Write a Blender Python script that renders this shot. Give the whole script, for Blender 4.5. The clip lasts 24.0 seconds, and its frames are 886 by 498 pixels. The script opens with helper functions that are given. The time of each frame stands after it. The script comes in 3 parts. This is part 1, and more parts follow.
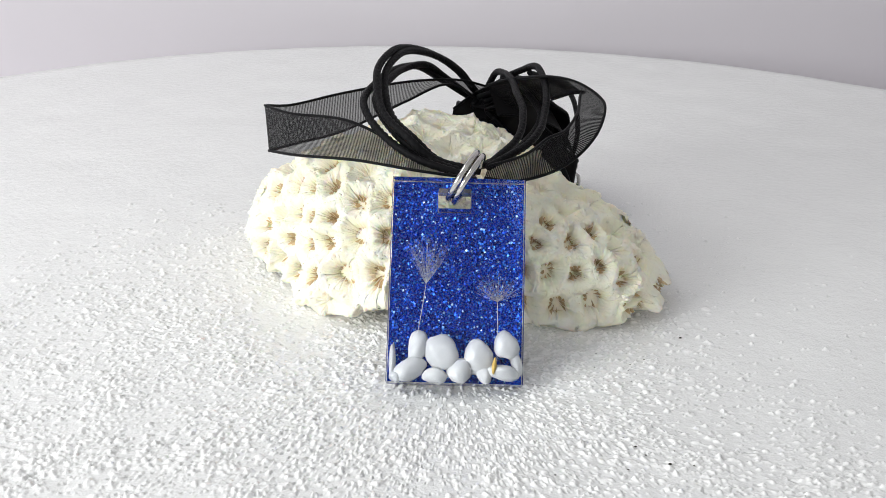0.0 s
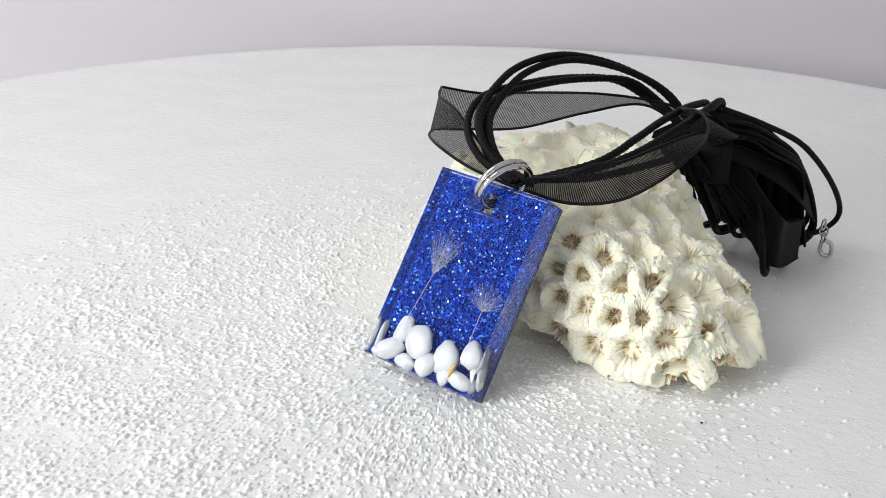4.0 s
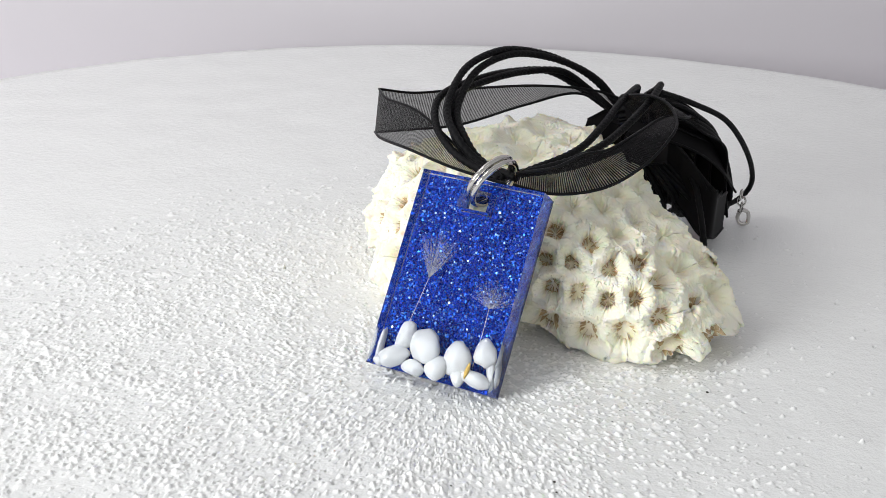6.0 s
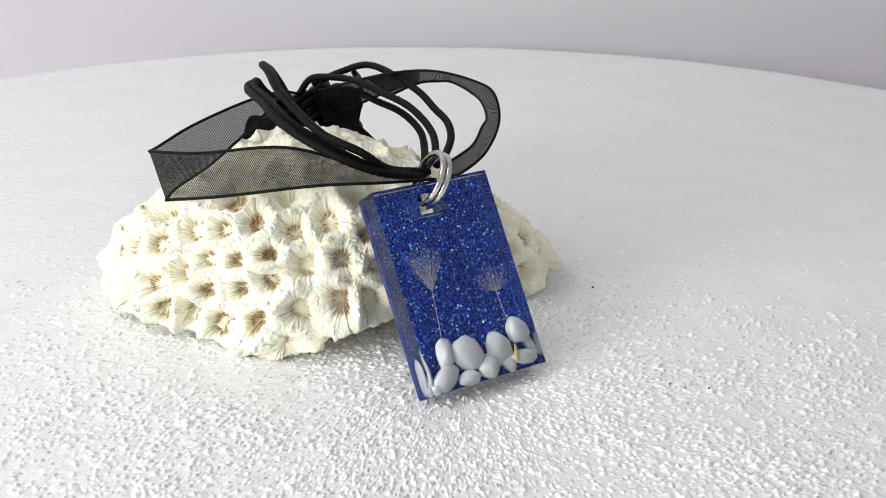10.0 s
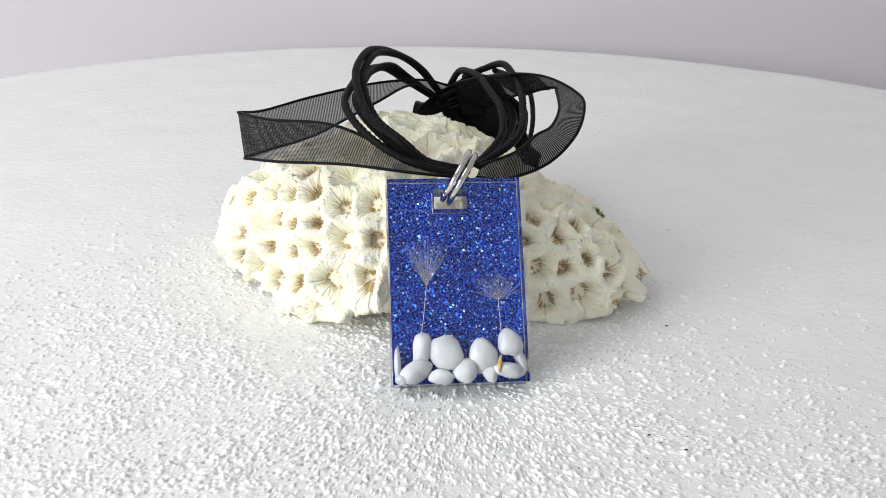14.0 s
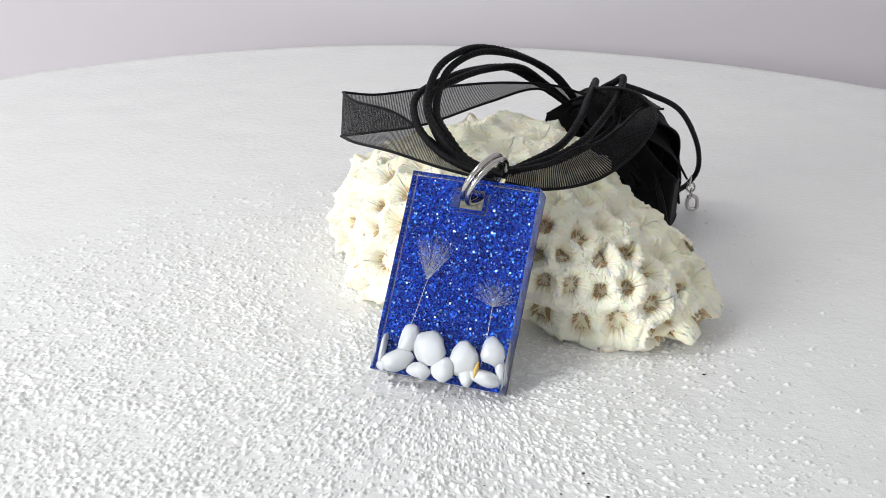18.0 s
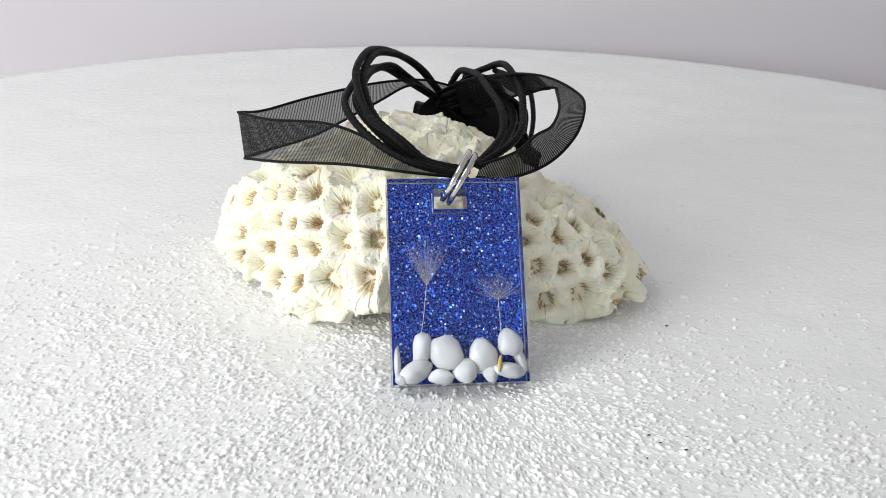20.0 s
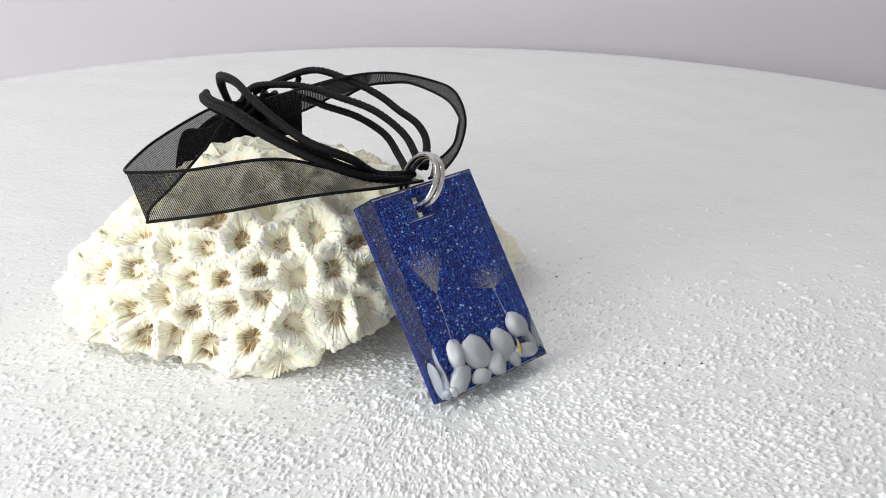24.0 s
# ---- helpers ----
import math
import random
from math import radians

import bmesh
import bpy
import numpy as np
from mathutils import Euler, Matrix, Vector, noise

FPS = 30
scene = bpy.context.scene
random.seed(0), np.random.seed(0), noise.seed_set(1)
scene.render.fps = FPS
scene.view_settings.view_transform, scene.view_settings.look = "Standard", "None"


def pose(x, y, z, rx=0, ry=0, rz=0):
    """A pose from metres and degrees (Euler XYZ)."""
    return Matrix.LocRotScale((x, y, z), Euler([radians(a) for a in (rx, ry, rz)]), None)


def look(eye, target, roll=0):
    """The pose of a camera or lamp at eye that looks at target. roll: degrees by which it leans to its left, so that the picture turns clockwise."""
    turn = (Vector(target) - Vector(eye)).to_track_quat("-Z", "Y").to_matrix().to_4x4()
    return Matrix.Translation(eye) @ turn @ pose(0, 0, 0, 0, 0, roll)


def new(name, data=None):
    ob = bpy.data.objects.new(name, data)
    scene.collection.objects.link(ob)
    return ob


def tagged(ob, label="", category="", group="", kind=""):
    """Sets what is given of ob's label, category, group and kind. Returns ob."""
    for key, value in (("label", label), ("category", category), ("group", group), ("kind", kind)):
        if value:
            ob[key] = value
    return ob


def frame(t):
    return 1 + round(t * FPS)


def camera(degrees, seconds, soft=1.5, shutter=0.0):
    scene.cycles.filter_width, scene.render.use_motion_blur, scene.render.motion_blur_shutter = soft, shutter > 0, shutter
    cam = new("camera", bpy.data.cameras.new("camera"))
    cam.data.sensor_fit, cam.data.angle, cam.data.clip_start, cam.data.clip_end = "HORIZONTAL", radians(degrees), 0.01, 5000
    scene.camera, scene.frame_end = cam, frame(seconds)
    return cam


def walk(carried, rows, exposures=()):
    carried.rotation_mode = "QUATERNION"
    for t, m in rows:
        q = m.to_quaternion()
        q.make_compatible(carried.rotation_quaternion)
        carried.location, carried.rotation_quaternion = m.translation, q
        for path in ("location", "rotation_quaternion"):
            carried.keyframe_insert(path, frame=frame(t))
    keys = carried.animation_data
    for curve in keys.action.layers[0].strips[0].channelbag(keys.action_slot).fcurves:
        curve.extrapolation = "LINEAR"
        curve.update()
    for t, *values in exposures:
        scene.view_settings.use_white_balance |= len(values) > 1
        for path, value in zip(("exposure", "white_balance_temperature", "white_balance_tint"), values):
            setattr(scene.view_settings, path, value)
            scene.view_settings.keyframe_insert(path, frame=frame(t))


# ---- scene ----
# A pendant of blue resin on a piece of coral, on a slowly turning white foam disc. Lengths in mm, scaled by MM.
MM = 0.001
cam = camera(41.12, 24.0, soft=0.72)
EYE_MM = (-2.64, -171.37, 97.48)
PITCH, ROLL = 23.91, 0.94
still = pose(EYE_MM[0] * MM, EYE_MM[1] * MM, EYE_MM[2] * MM) @ pose(0, 0, 0, 90 - PITCH, 0, 0) @ pose(0, 0, 0, 0, 0, ROLL)
walk(cam, [(0.0, still), (24.0, still)])

# the disc's turn in degrees, second by second
TURNS = [(0.0, 0.0), (0.5, 0.0), (1.0, 0.28), (1.5, 2.35), (2.0, 6.29), (2.5, 13.68), (3.0, 22.31), (3.5, 32.52),
         (4.0, 39.6), (4.5, 42.2), (5.0, 39.2), (5.5, 32.88), (6.0, 26.13), (6.5, 19.2), (7.0, 10.95), (7.5, 4.33),
         (8.0, -4.79), (8.5, -13.75), (9.0, -21.56), (9.5, -28.36), (10.0, -33.92), (10.5, -37.78), (11.0, -39.6),
         (11.5, -38.9), (12.0, -35.2), (12.5, -29.52), (13.0, -22.57), (13.5, -15.41), (14.0, -6.75), (14.5, -0.81),
         (15.0, 5.32), (15.5, 11.02), (16.0, 17.58), (16.5, 23.04), (17.0, 25.72), (17.5, 24.96), (18.0, 18.11),
         (18.5, 11.68), (19.0, 5.6), (19.5, -0.6), (20.0, -6.7), (20.5, -12.84), (21.0, -19.59), (21.5, -26.51),
         (22.0, -33.35), (22.5, -38.66), (23.0, -42.91), (23.5, -45.67), (24.0, -45.02)]

# ---------------------------------------------------------------- light
world = bpy.data.worlds.new("world")
scene.world = world
world.use_nodes = True
world.node_tree.nodes["Background"].inputs[0].default_value = (0.98, 0.99, 1.0, 1)
world.node_tree.nodes["Background"].inputs[1].default_value = 0.40


def area(name, eye, target, w, h, watts, colour):
    lamp = bpy.data.lights.new(name, "AREA")
    lamp.shape, lamp.size, lamp.size_y, lamp.energy, lamp.color = "RECTANGLE", w, h, watts, colour
    ob = new(name, lamp)
    ob.matrix_world = look(eye, target)
    return ob


# unseen fill added low and near, to brighten the coral's front and the left
area("near_left_fill", (-0.38, -0.26, 0.15), (0, -0.01, 0.01), 0.2, 0.2, 1.6, (0.975, 0.995, 0.985))
area("lamp_light", (-0.40, -0.03, 0.55), (0, -0.03, 0), 0.24, 0.24, 1.15, (0.99, 0.99, 0.955))
area("ceiling_light", (0.33, -0.92, 1.16), (0, 0.03, 0.01), 0.5, 0.5, 0.32, (1.0, 0.99, 0.96))
scene.view_settings.exposure = 0.13


# ---------------------------------------------------------------- material helpers
def material(name):
    m = bpy.data.materials.new(name)
    m.use_nodes = True
    t = m.node_tree
    t.nodes.clear()
    out = t.nodes.new("ShaderNodeOutputMaterial")
    return m, t, out


def node(t, kind, **sets):
    n = t.nodes.new("ShaderNode" + kind)
    for key, value in sets.items():
        n.inputs[key.replace("_", " ")].default_value = value
    return n


def principled(t, out, **sets):
    b = node(t, "BsdfPrincipled", **sets)
    t.links.new(b.outputs[0], out.inputs[0])
    return b


def ramp(t, source, stops):
    r = t.nodes.new("ShaderNodeValToRGB")
    el = r.color_ramp.elements
    while len(el) < len(stops):
        el.new(0.5)
    for e, (p, c) in zip(el, stops):
        e.position, e.color = p, (*c, 1)
    t.links.new(source, r.inputs[0])
    return r


def local(t):
    return t.nodes.new("ShaderNodeTexCoord").outputs["Object"]


def noise_node(t, scale, detail=4.0, rough=0.55):
    n = node(t, "TexNoise", Scale=scale, Detail=detail, Roughness=rough)
    t.links.new(local(t), n.inputs["Vector"])
    return n


def bump(t, height, bsdf, strength, distance):
    b = node(t, "Bump", Strength=strength, Distance=distance)
    t.links.new(height, b.inputs["Height"])
    t.links.new(b.outputs[0], bsdf.inputs["Normal"])
    return b


def foam_material():
    m, t, out = material("white_foam")
    b = principled(t, out, Roughness=0.24)
    b.inputs["Subsurface Weight"].default_value = 0.5
    b.inputs["Subsurface Radius"].default_value = (0.0006, 0.0006, 0.0006)
    b.inputs["Specular IOR Level"].default_value = 0.5
    n = noise_node(t, 60.0)
    att = t.nodes.new("ShaderNodeAttribute")
    att.attribute_name = "grain_glint"
    add = node(t, "Math")
    add.operation = "MULTIPLY_ADD"
    t.links.new(n.outputs[0], add.inputs[0])
    add.inputs[1].default_value = 0.3
    t.links.new(att.outputs["Fac"], add.inputs[2])
    # raised grains are paler, in place of the highlights on them
    r = ramp(t, add.outputs[0], [(0.05, (0.83, 0.835, 0.835)), (0.5, (0.87, 0.875, 0.875)), (1.0, (0.94, 0.94, 0.94))])
    t.links.new(r.outputs[0], b.inputs["Base Color"])
    fine = noise_node(t, 2600.0, 3.0)
    coarse = noise_node(t, 650.0, 2.0)
    both = node(t, "Math")
    both.operation = "MULTIPLY_ADD"
    t.links.new(coarse.outputs[0], both.inputs[0])
    both.inputs[1].default_value = 1.6
    t.links.new(fine.outputs[0], both.inputs[2])
    bump(t, both.outputs[0], b, 0.26, 0.0003)
    return m


def coral_material():
    m, t, out = material("coral_skeleton")
    b = principled(t, out, Roughness=0.75)
    b.inputs["Subsurface Weight"].default_value = 0.55
    b.inputs["Subsurface Radius"].default_value = (0.0030, 0.0023, 0.0013)
    n = noise_node(t, 90.0)
    r = ramp(t, n.outputs[0], [(0.3, (0.988, 0.915, 0.72)), (0.65, (0.996, 0.955, 0.80))])
    t.links.new(r.outputs[0], b.inputs["Base Color"])
    fine = noise_node(t, 1500.0, 5.0)
    bump(t, fine.outputs[0], b, 0.6, 0.0004)
    return m


def plain(name, colour, rough, metal=0.0, scale=400.0, vary=0.12, depth=0.00005, strength=0.4):
    m, t, out = material(name)
    b = principled(t, out, Roughness=rough, Metallic=metal)
    n = noise_node(t, scale)
    r = ramp(t, n.outputs[0], [(0.25, tuple(c * (1 - vary) for c in colour)), (0.75, tuple(min(1, c * (1 + vary)) for c in colour))])
    t.links.new(r.outputs[0], b.inputs["Base Color"])
    bump(t, noise_node(t, scale * 6, 3.0).outputs[0], b, strength, depth)
    return m


def resin_material(name, colour, rough):
    m, t, out = material(name)
    b = principled(t, out, Base_Color=(*colour, 1), Roughness=rough, IOR=1.5)
    b.inputs["Transmission Weight"].default_value = 1.0
    bump(t, noise_node(t, 300.0, 2.0).outputs[0], b, 0.06, 0.0002)
    return m


def glitter_material():
    m, t, out = material("blue_glitter")
    b = principled(t, out, Roughness=0.3, Metallic=0.85)
    v = node(t, "TexVoronoi", Scale=6200.0)
    t.links.new(local(t), v.inputs["Vector"])
    sep = t.nodes.new("ShaderNodeSeparateColor")
    t.links.new(v.outputs["Color"], sep.inputs[0])
    r = ramp(t, sep.outputs[0], [(0.0, (0.002, 0.009, 0.15)), (0.55, (0.004, 0.03, 0.36)), (0.9, (0.014, 0.1, 0.72)), (1.0, (0.06, 0.45, 0.95))])
    t.links.new(r.outputs[0], b.inputs["Base Color"])
    sub = t.nodes.new("ShaderNodeVectorMath")
    sub.operation = "SUBTRACT"
    t.links.new(v.outputs["Color"], sub.inputs[0])
    sub.inputs[1].default_value = (0.5, 0.5, 0.5)
    mul = t.nodes.new("ShaderNodeVectorMath")
    mul.operation = "MULTIPLY_ADD"
    t.links.new(sub.outputs[0], mul.inputs[0])
    mul.inputs[1].default_value = (1.1, 1.1, 1.1)
    geo = t.nodes.new("ShaderNodeNewGeometry")
    t.links.new(geo.outputs["Normal"], mul.inputs[2])
    nor = t.nodes.new("ShaderNodeVectorMath")
    nor.operation = "NORMALIZE"
    t.links.new(mul.outputs[0], nor.inputs[0])
    t.links.new(nor.outputs[0], b.inputs["Normal"])
    return m


def flake_material():
    m, t, out = material("glitter_flakes")
    b = principled(t, out, Roughness=0.3, Metallic=0.85)
    g = t.nodes.new("ShaderNodeNewGeometry")
    # dark to pale blue by flake; the palest carry sparkle in their colour
    r = ramp(t, g.outputs["Random Per Island"], [(0.0, (0.002, 0.008, 0.13)), (0.35, (0.004, 0.032, 0.4)), (0.7, (0.016, 0.12, 0.9)), (0.9, (0.04, 0.3, 1.0)), (1.0, (0.55, 0.85, 1.0))])
    t.links.new(r.outputs[0], b.inputs["Base Color"])
    return m


def organza_material(name, cover):
    """Sheer black cloth: fine threads along u and v of the strip, in mm."""
    m, t, out = material(name)
    b = node(t, "BsdfPrincipled", Base_Color=(0.007, 0.0065, 0.0075, 1), Roughness=0.6)
    b.inputs["Specular IOR Level"].default_value = 0.12
    clear = node(t, "BsdfTransparent")
    mix = node(t, "MixShader")
    uv = t.nodes.new("ShaderNodeUVMap")
    sep = t.nodes.new("ShaderNodeSeparateXYZ")
    t.links.new(uv.outputs[0], sep.inputs[0])

    def wave(socket, freq):
        a = node(t, "Math")
        a.operation = "MULTIPLY"
        a.inputs[1].default_value = freq * 2 * math.pi
        t.links.new(socket, a.inputs[0])
        s = node(t, "Math")
        s.operation = "SINE"
        t.links.new(a.outputs[0], s.inputs[0])
        return s.outputs[0]

    add = node(t, "Math")
    add.operation = "MULTIPLY_ADD"
    t.links.new(wave(sep.outputs[0], 3.0), add.inputs[0])
    add.inputs[1].default_value = 0.2
    add.inputs[2].default_value = cover
    add2 = node(t, "Math")
    add2.operation = "MULTIPLY_ADD"
    t.links.new(wave(sep.outputs[1], 4.0), add2.inputs[0])
    add2.inputs[1].default_value = 0.07
    t.links.new(add.outputs[0], add2.inputs[2])
    add2.use_clamp = True
    t.links.new(add2.outputs[0], mix.inputs[0])
    t.links.new(clear.outputs[0], mix.inputs[1])
    t.links.new(b.outputs[0], mix.inputs[2])
    t.links.new(mix.outputs[0], out.inputs[0])
    return m


FOAM = foam_material()
CORAL = coral_material()
# tan of the cups, deepened by the shade between their septa
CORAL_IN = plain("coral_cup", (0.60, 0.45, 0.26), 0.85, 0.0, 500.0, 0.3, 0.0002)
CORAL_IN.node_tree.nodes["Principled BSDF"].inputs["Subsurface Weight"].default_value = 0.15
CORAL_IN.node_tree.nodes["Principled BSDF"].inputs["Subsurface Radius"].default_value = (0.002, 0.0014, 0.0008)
RESIN = resin_material("clear_resin", (0.96, 0.97, 1.0), 0.02)
SANDED = resin_material("sanded_resin", (0.40, 0.44, 0.52), 0.16)
GLITTER = glitter_material()
FLAKE = flake_material()
PEBBLE = plain("milky_pebble", (0.62, 0.635, 0.65), 0.35, 0.0, 200.0, 0.05)
PEBBLE.node_tree.nodes["Principled BSDF"].inputs["Subsurface Weight"].default_value = 0.75
PEBBLE.node_tree.nodes["Principled BSDF"].inputs["Subsurface Radius"].default_value = (0.0013, 0.0013, 0.0013)
SEED = plain("seed_husk", (0.62, 0.42, 0.10), 0.6, 0.0, 900.0, 0.25)
PAPPUS = plain("seed_fluff", (0.5, 0.53, 0.57), 0.6, 0.0, 900.0, 0.05)
STEEL = plain("polished_steel", (0.62, 0.60, 0.58), 0.14, 1.0, 300.0, 0.06, 0.00002)
CORD = plain("waxed_black_cord", (0.004, 0.004, 0.005), 0.5, 0.0, 1400.0, 0.4, 0.00012, 0.7)
CORD.node_tree.nodes["Principled BSDF"].inputs["Specular IOR Level"].default_value = 0.13
SHEER = organza_material("black_organza", 0.76)
LOOP = organza_material("doubled_black_organza", 0.93)
DENSE = organza_material("layered_black_organza", 1.3)
PAPER = plain("white_paper", (0.655, 0.625, 0.662), 0.9, 0.0, 8.0, 0.015, 0.0001)


# ---------------------------------------------------------------- mesh helpers
def mesh_object(name, verts, faces, mat, parent=None, smooth=True, label="", uvs=None):
    me = bpy.data.meshes.new(name)
    me.from_pydata([tuple(v) for v in verts], [], [tuple(f) for f in faces])
    if uvs is not None:
        layer = me.uv_layers.new(name="UVMap")
        for loop in me.loops:
            layer.data[loop.index].uv = uvs[loop.vertex_index]
    me.materials.append(mat)
    if smooth:
        me.polygons.foreach_set("use_smooth", [True] * len(me.polygons))
    me.update()
    ob = new(name, me)
    if parent:
        ob.parent = parent
    if label:
        tagged(ob, label)
    return ob


def part(name, bm, mat, parent, label="", smooth=True):
    me = bpy.data.meshes.new(name)
    bm.to_mesh(me)
    bm.free()
    me.materials.append(mat)
    if smooth:
        me.polygons.foreach_set("use_smooth", [True] * len(me.polygons))
    ob = new(name, me)
    ob.parent = parent
    if label:
        tagged(ob, label)
    return ob


def spline(points, per=10):
    """A smooth line through the points (Catmull-Rom), as an array."""
    p = np.array(points, float)
    p = np.vstack([2 * p[0] - p[1], p, 2 * p[-1] - p[-2]])
    out = []
    for i in range(1, len(p) - 2):
        for k in range(per):
            s = k / per
            a, b, c, d = p[i - 1], p[i], p[i + 1], p[i + 2]
            out.append(0.5 * (2 * b + (c - a) * s + (2 * a - 5 * b + 4 * c - d) * s * s + (3 * b - a - 3 * c + d) * s ** 3))
    out.append(p[-2])
    return np.array(out)


def frames_along(line):
    tang = np.gradient(line, axis=0)
    tang /= np.linalg.norm(tang, axis=1)[:, None] + 1e-12
    ref = np.array([0.0, 0, 1]) if abs(tang[0][2]) < 0.9 else np.array([1.0, 0, 0])
    n = np.cross(tang[0], ref)
    n /= np.linalg.norm(n)
    ns = []
    for tv in tang:
        n = n - tv * np.dot(n, tv)
        n /= np.linalg.norm(n) + 1e-12
        ns.append(n.copy())
    ns = np.array(ns)
    return tang, ns, np.cross(tang, ns)


def tube_data(line, radius, sides=8, closed=False, wobble=0.0, seed=0, braid=0.0):
    rng = np.random.default_rng(seed)
    _, n, b = frames_along(line)
    ang = np.arange(sides) * 2 * math.pi / sides
    r = np.broadcast_to(np.asarray(radius, float), (len(line),)) * (1 + wobble * rng.standard_normal(len(line)))
    run = np.concatenate([[0], np.cumsum(np.linalg.norm(np.diff(line, axis=0), axis=1))])
    twist = 1 + braid * (np.abs(np.sin(1.5 * ang[None, :] + 2.6 * run[:, None])) + np.abs(np.sin(1.5 * ang[None, :] - 2.6 * run[:, None])) - 1.3)
    v = line[:, None] + (r[:, None] * twist)[:, :, None] * (np.cos(ang)[None, :, None] * n[:, None] + np.sin(ang)[None, :, None] * b[:, None])
    count = len(line)
    faces = []
    for i in range(count if closed else count - 1):
        j = (i + 1) % count
        for k in range(sides):
            q = (k + 1) % sides
            faces.append((i * sides + k, i * sides + q, j * sides + q, j * sides + k))
    if not closed:
        faces.append(tuple(range(sides))[::-1])
        faces.append(tuple((count - 1) * sides + k for k in range(sides)))
    return v.reshape(-1, 3) * MM, faces


def tube(name, points, radius, mat, parent, per=10, sides=8, wobble=0.0, seed=0, label="", closed=False, braid=0.0):
    line = np.array(points, float) if per == 0 else spline(points, per)
    v, f = tube_data(line, radius, sides, closed, wobble, seed, braid)
    return mesh_object(name, v, f, mat, parent, True, label)


def hash_noise(p, seed=0):
    """Smooth value noise in 0..1 on an (n, 3) array."""
    i = np.floor(p).astype(np.int64)
    f = p - i
    f = f * f * (3 - 2 * f)
    total = np.zeros(len(p))
    for dx in (0, 1):
        for dy in (0, 1):
            for dz in (0, 1):
                h = ((i[:, 0] + dx) * 73856093) ^ ((i[:, 1] + dy) * 19349663) ^ ((i[:, 2] + dz) * 83492791) ^ (seed * 2654435761)
                h = (h ^ (h >> 13)) * 1274126177 & 0x7FFFFFFF
                h = ((h ^ (h >> 15)) * 69069 & 0x7FFFFFFF)
                w = (f[:, 0] if dx else 1 - f[:, 0]) * (f[:, 1] if dy else 1 - f[:, 1]) * (f[:, 2] if dz else 1 - f[:, 2])
                total += w * (h % 65536) / 65535.0
    return total


def carrier(name):
    return new(name)


# ---------------------------------------------------------------- setting: paper sweep behind and under the disc
def paper_sweep():
    prof = [(-0.55, -0.0305), (0.2186, -0.0305)]
    for k in range(1, 9):
        a = k / 8 * math.pi / 2
        prof.append((0.2186 + 0.012 * math.sin(a), -0.0185 - 0.012 * math.cos(a)))
    prof.append((0.2306, 0.62))
    xs = np.linspace(-0.75, 0.75, 13)
    verts, faces = [], []
    for y, z in prof:
        for x in xs:
            verts.append((x, y, z))
    w = len(xs)
    for i in range(len(prof) - 1):
        for j in range(w - 1):
            faces.append((i * w + j, i * w + j + 1, (i + 1) * w + j + 1, (i + 1) * w + j))
    ob = mesh_object("backdrop", verts, faces, PAPER)
    sol = ob.modifiers.new("thickness", "SOLIDIFY")
    sol.thickness, sol.offset = 0.002, -1
    return tagged(ob, "white paper sweep curving up behind the foam disc", "backdrop", kind="structure")


paper_sweep()


# ---------------------------------------------------------------- foam disc
R_DISC, T_DISC = 215.3, 30.0


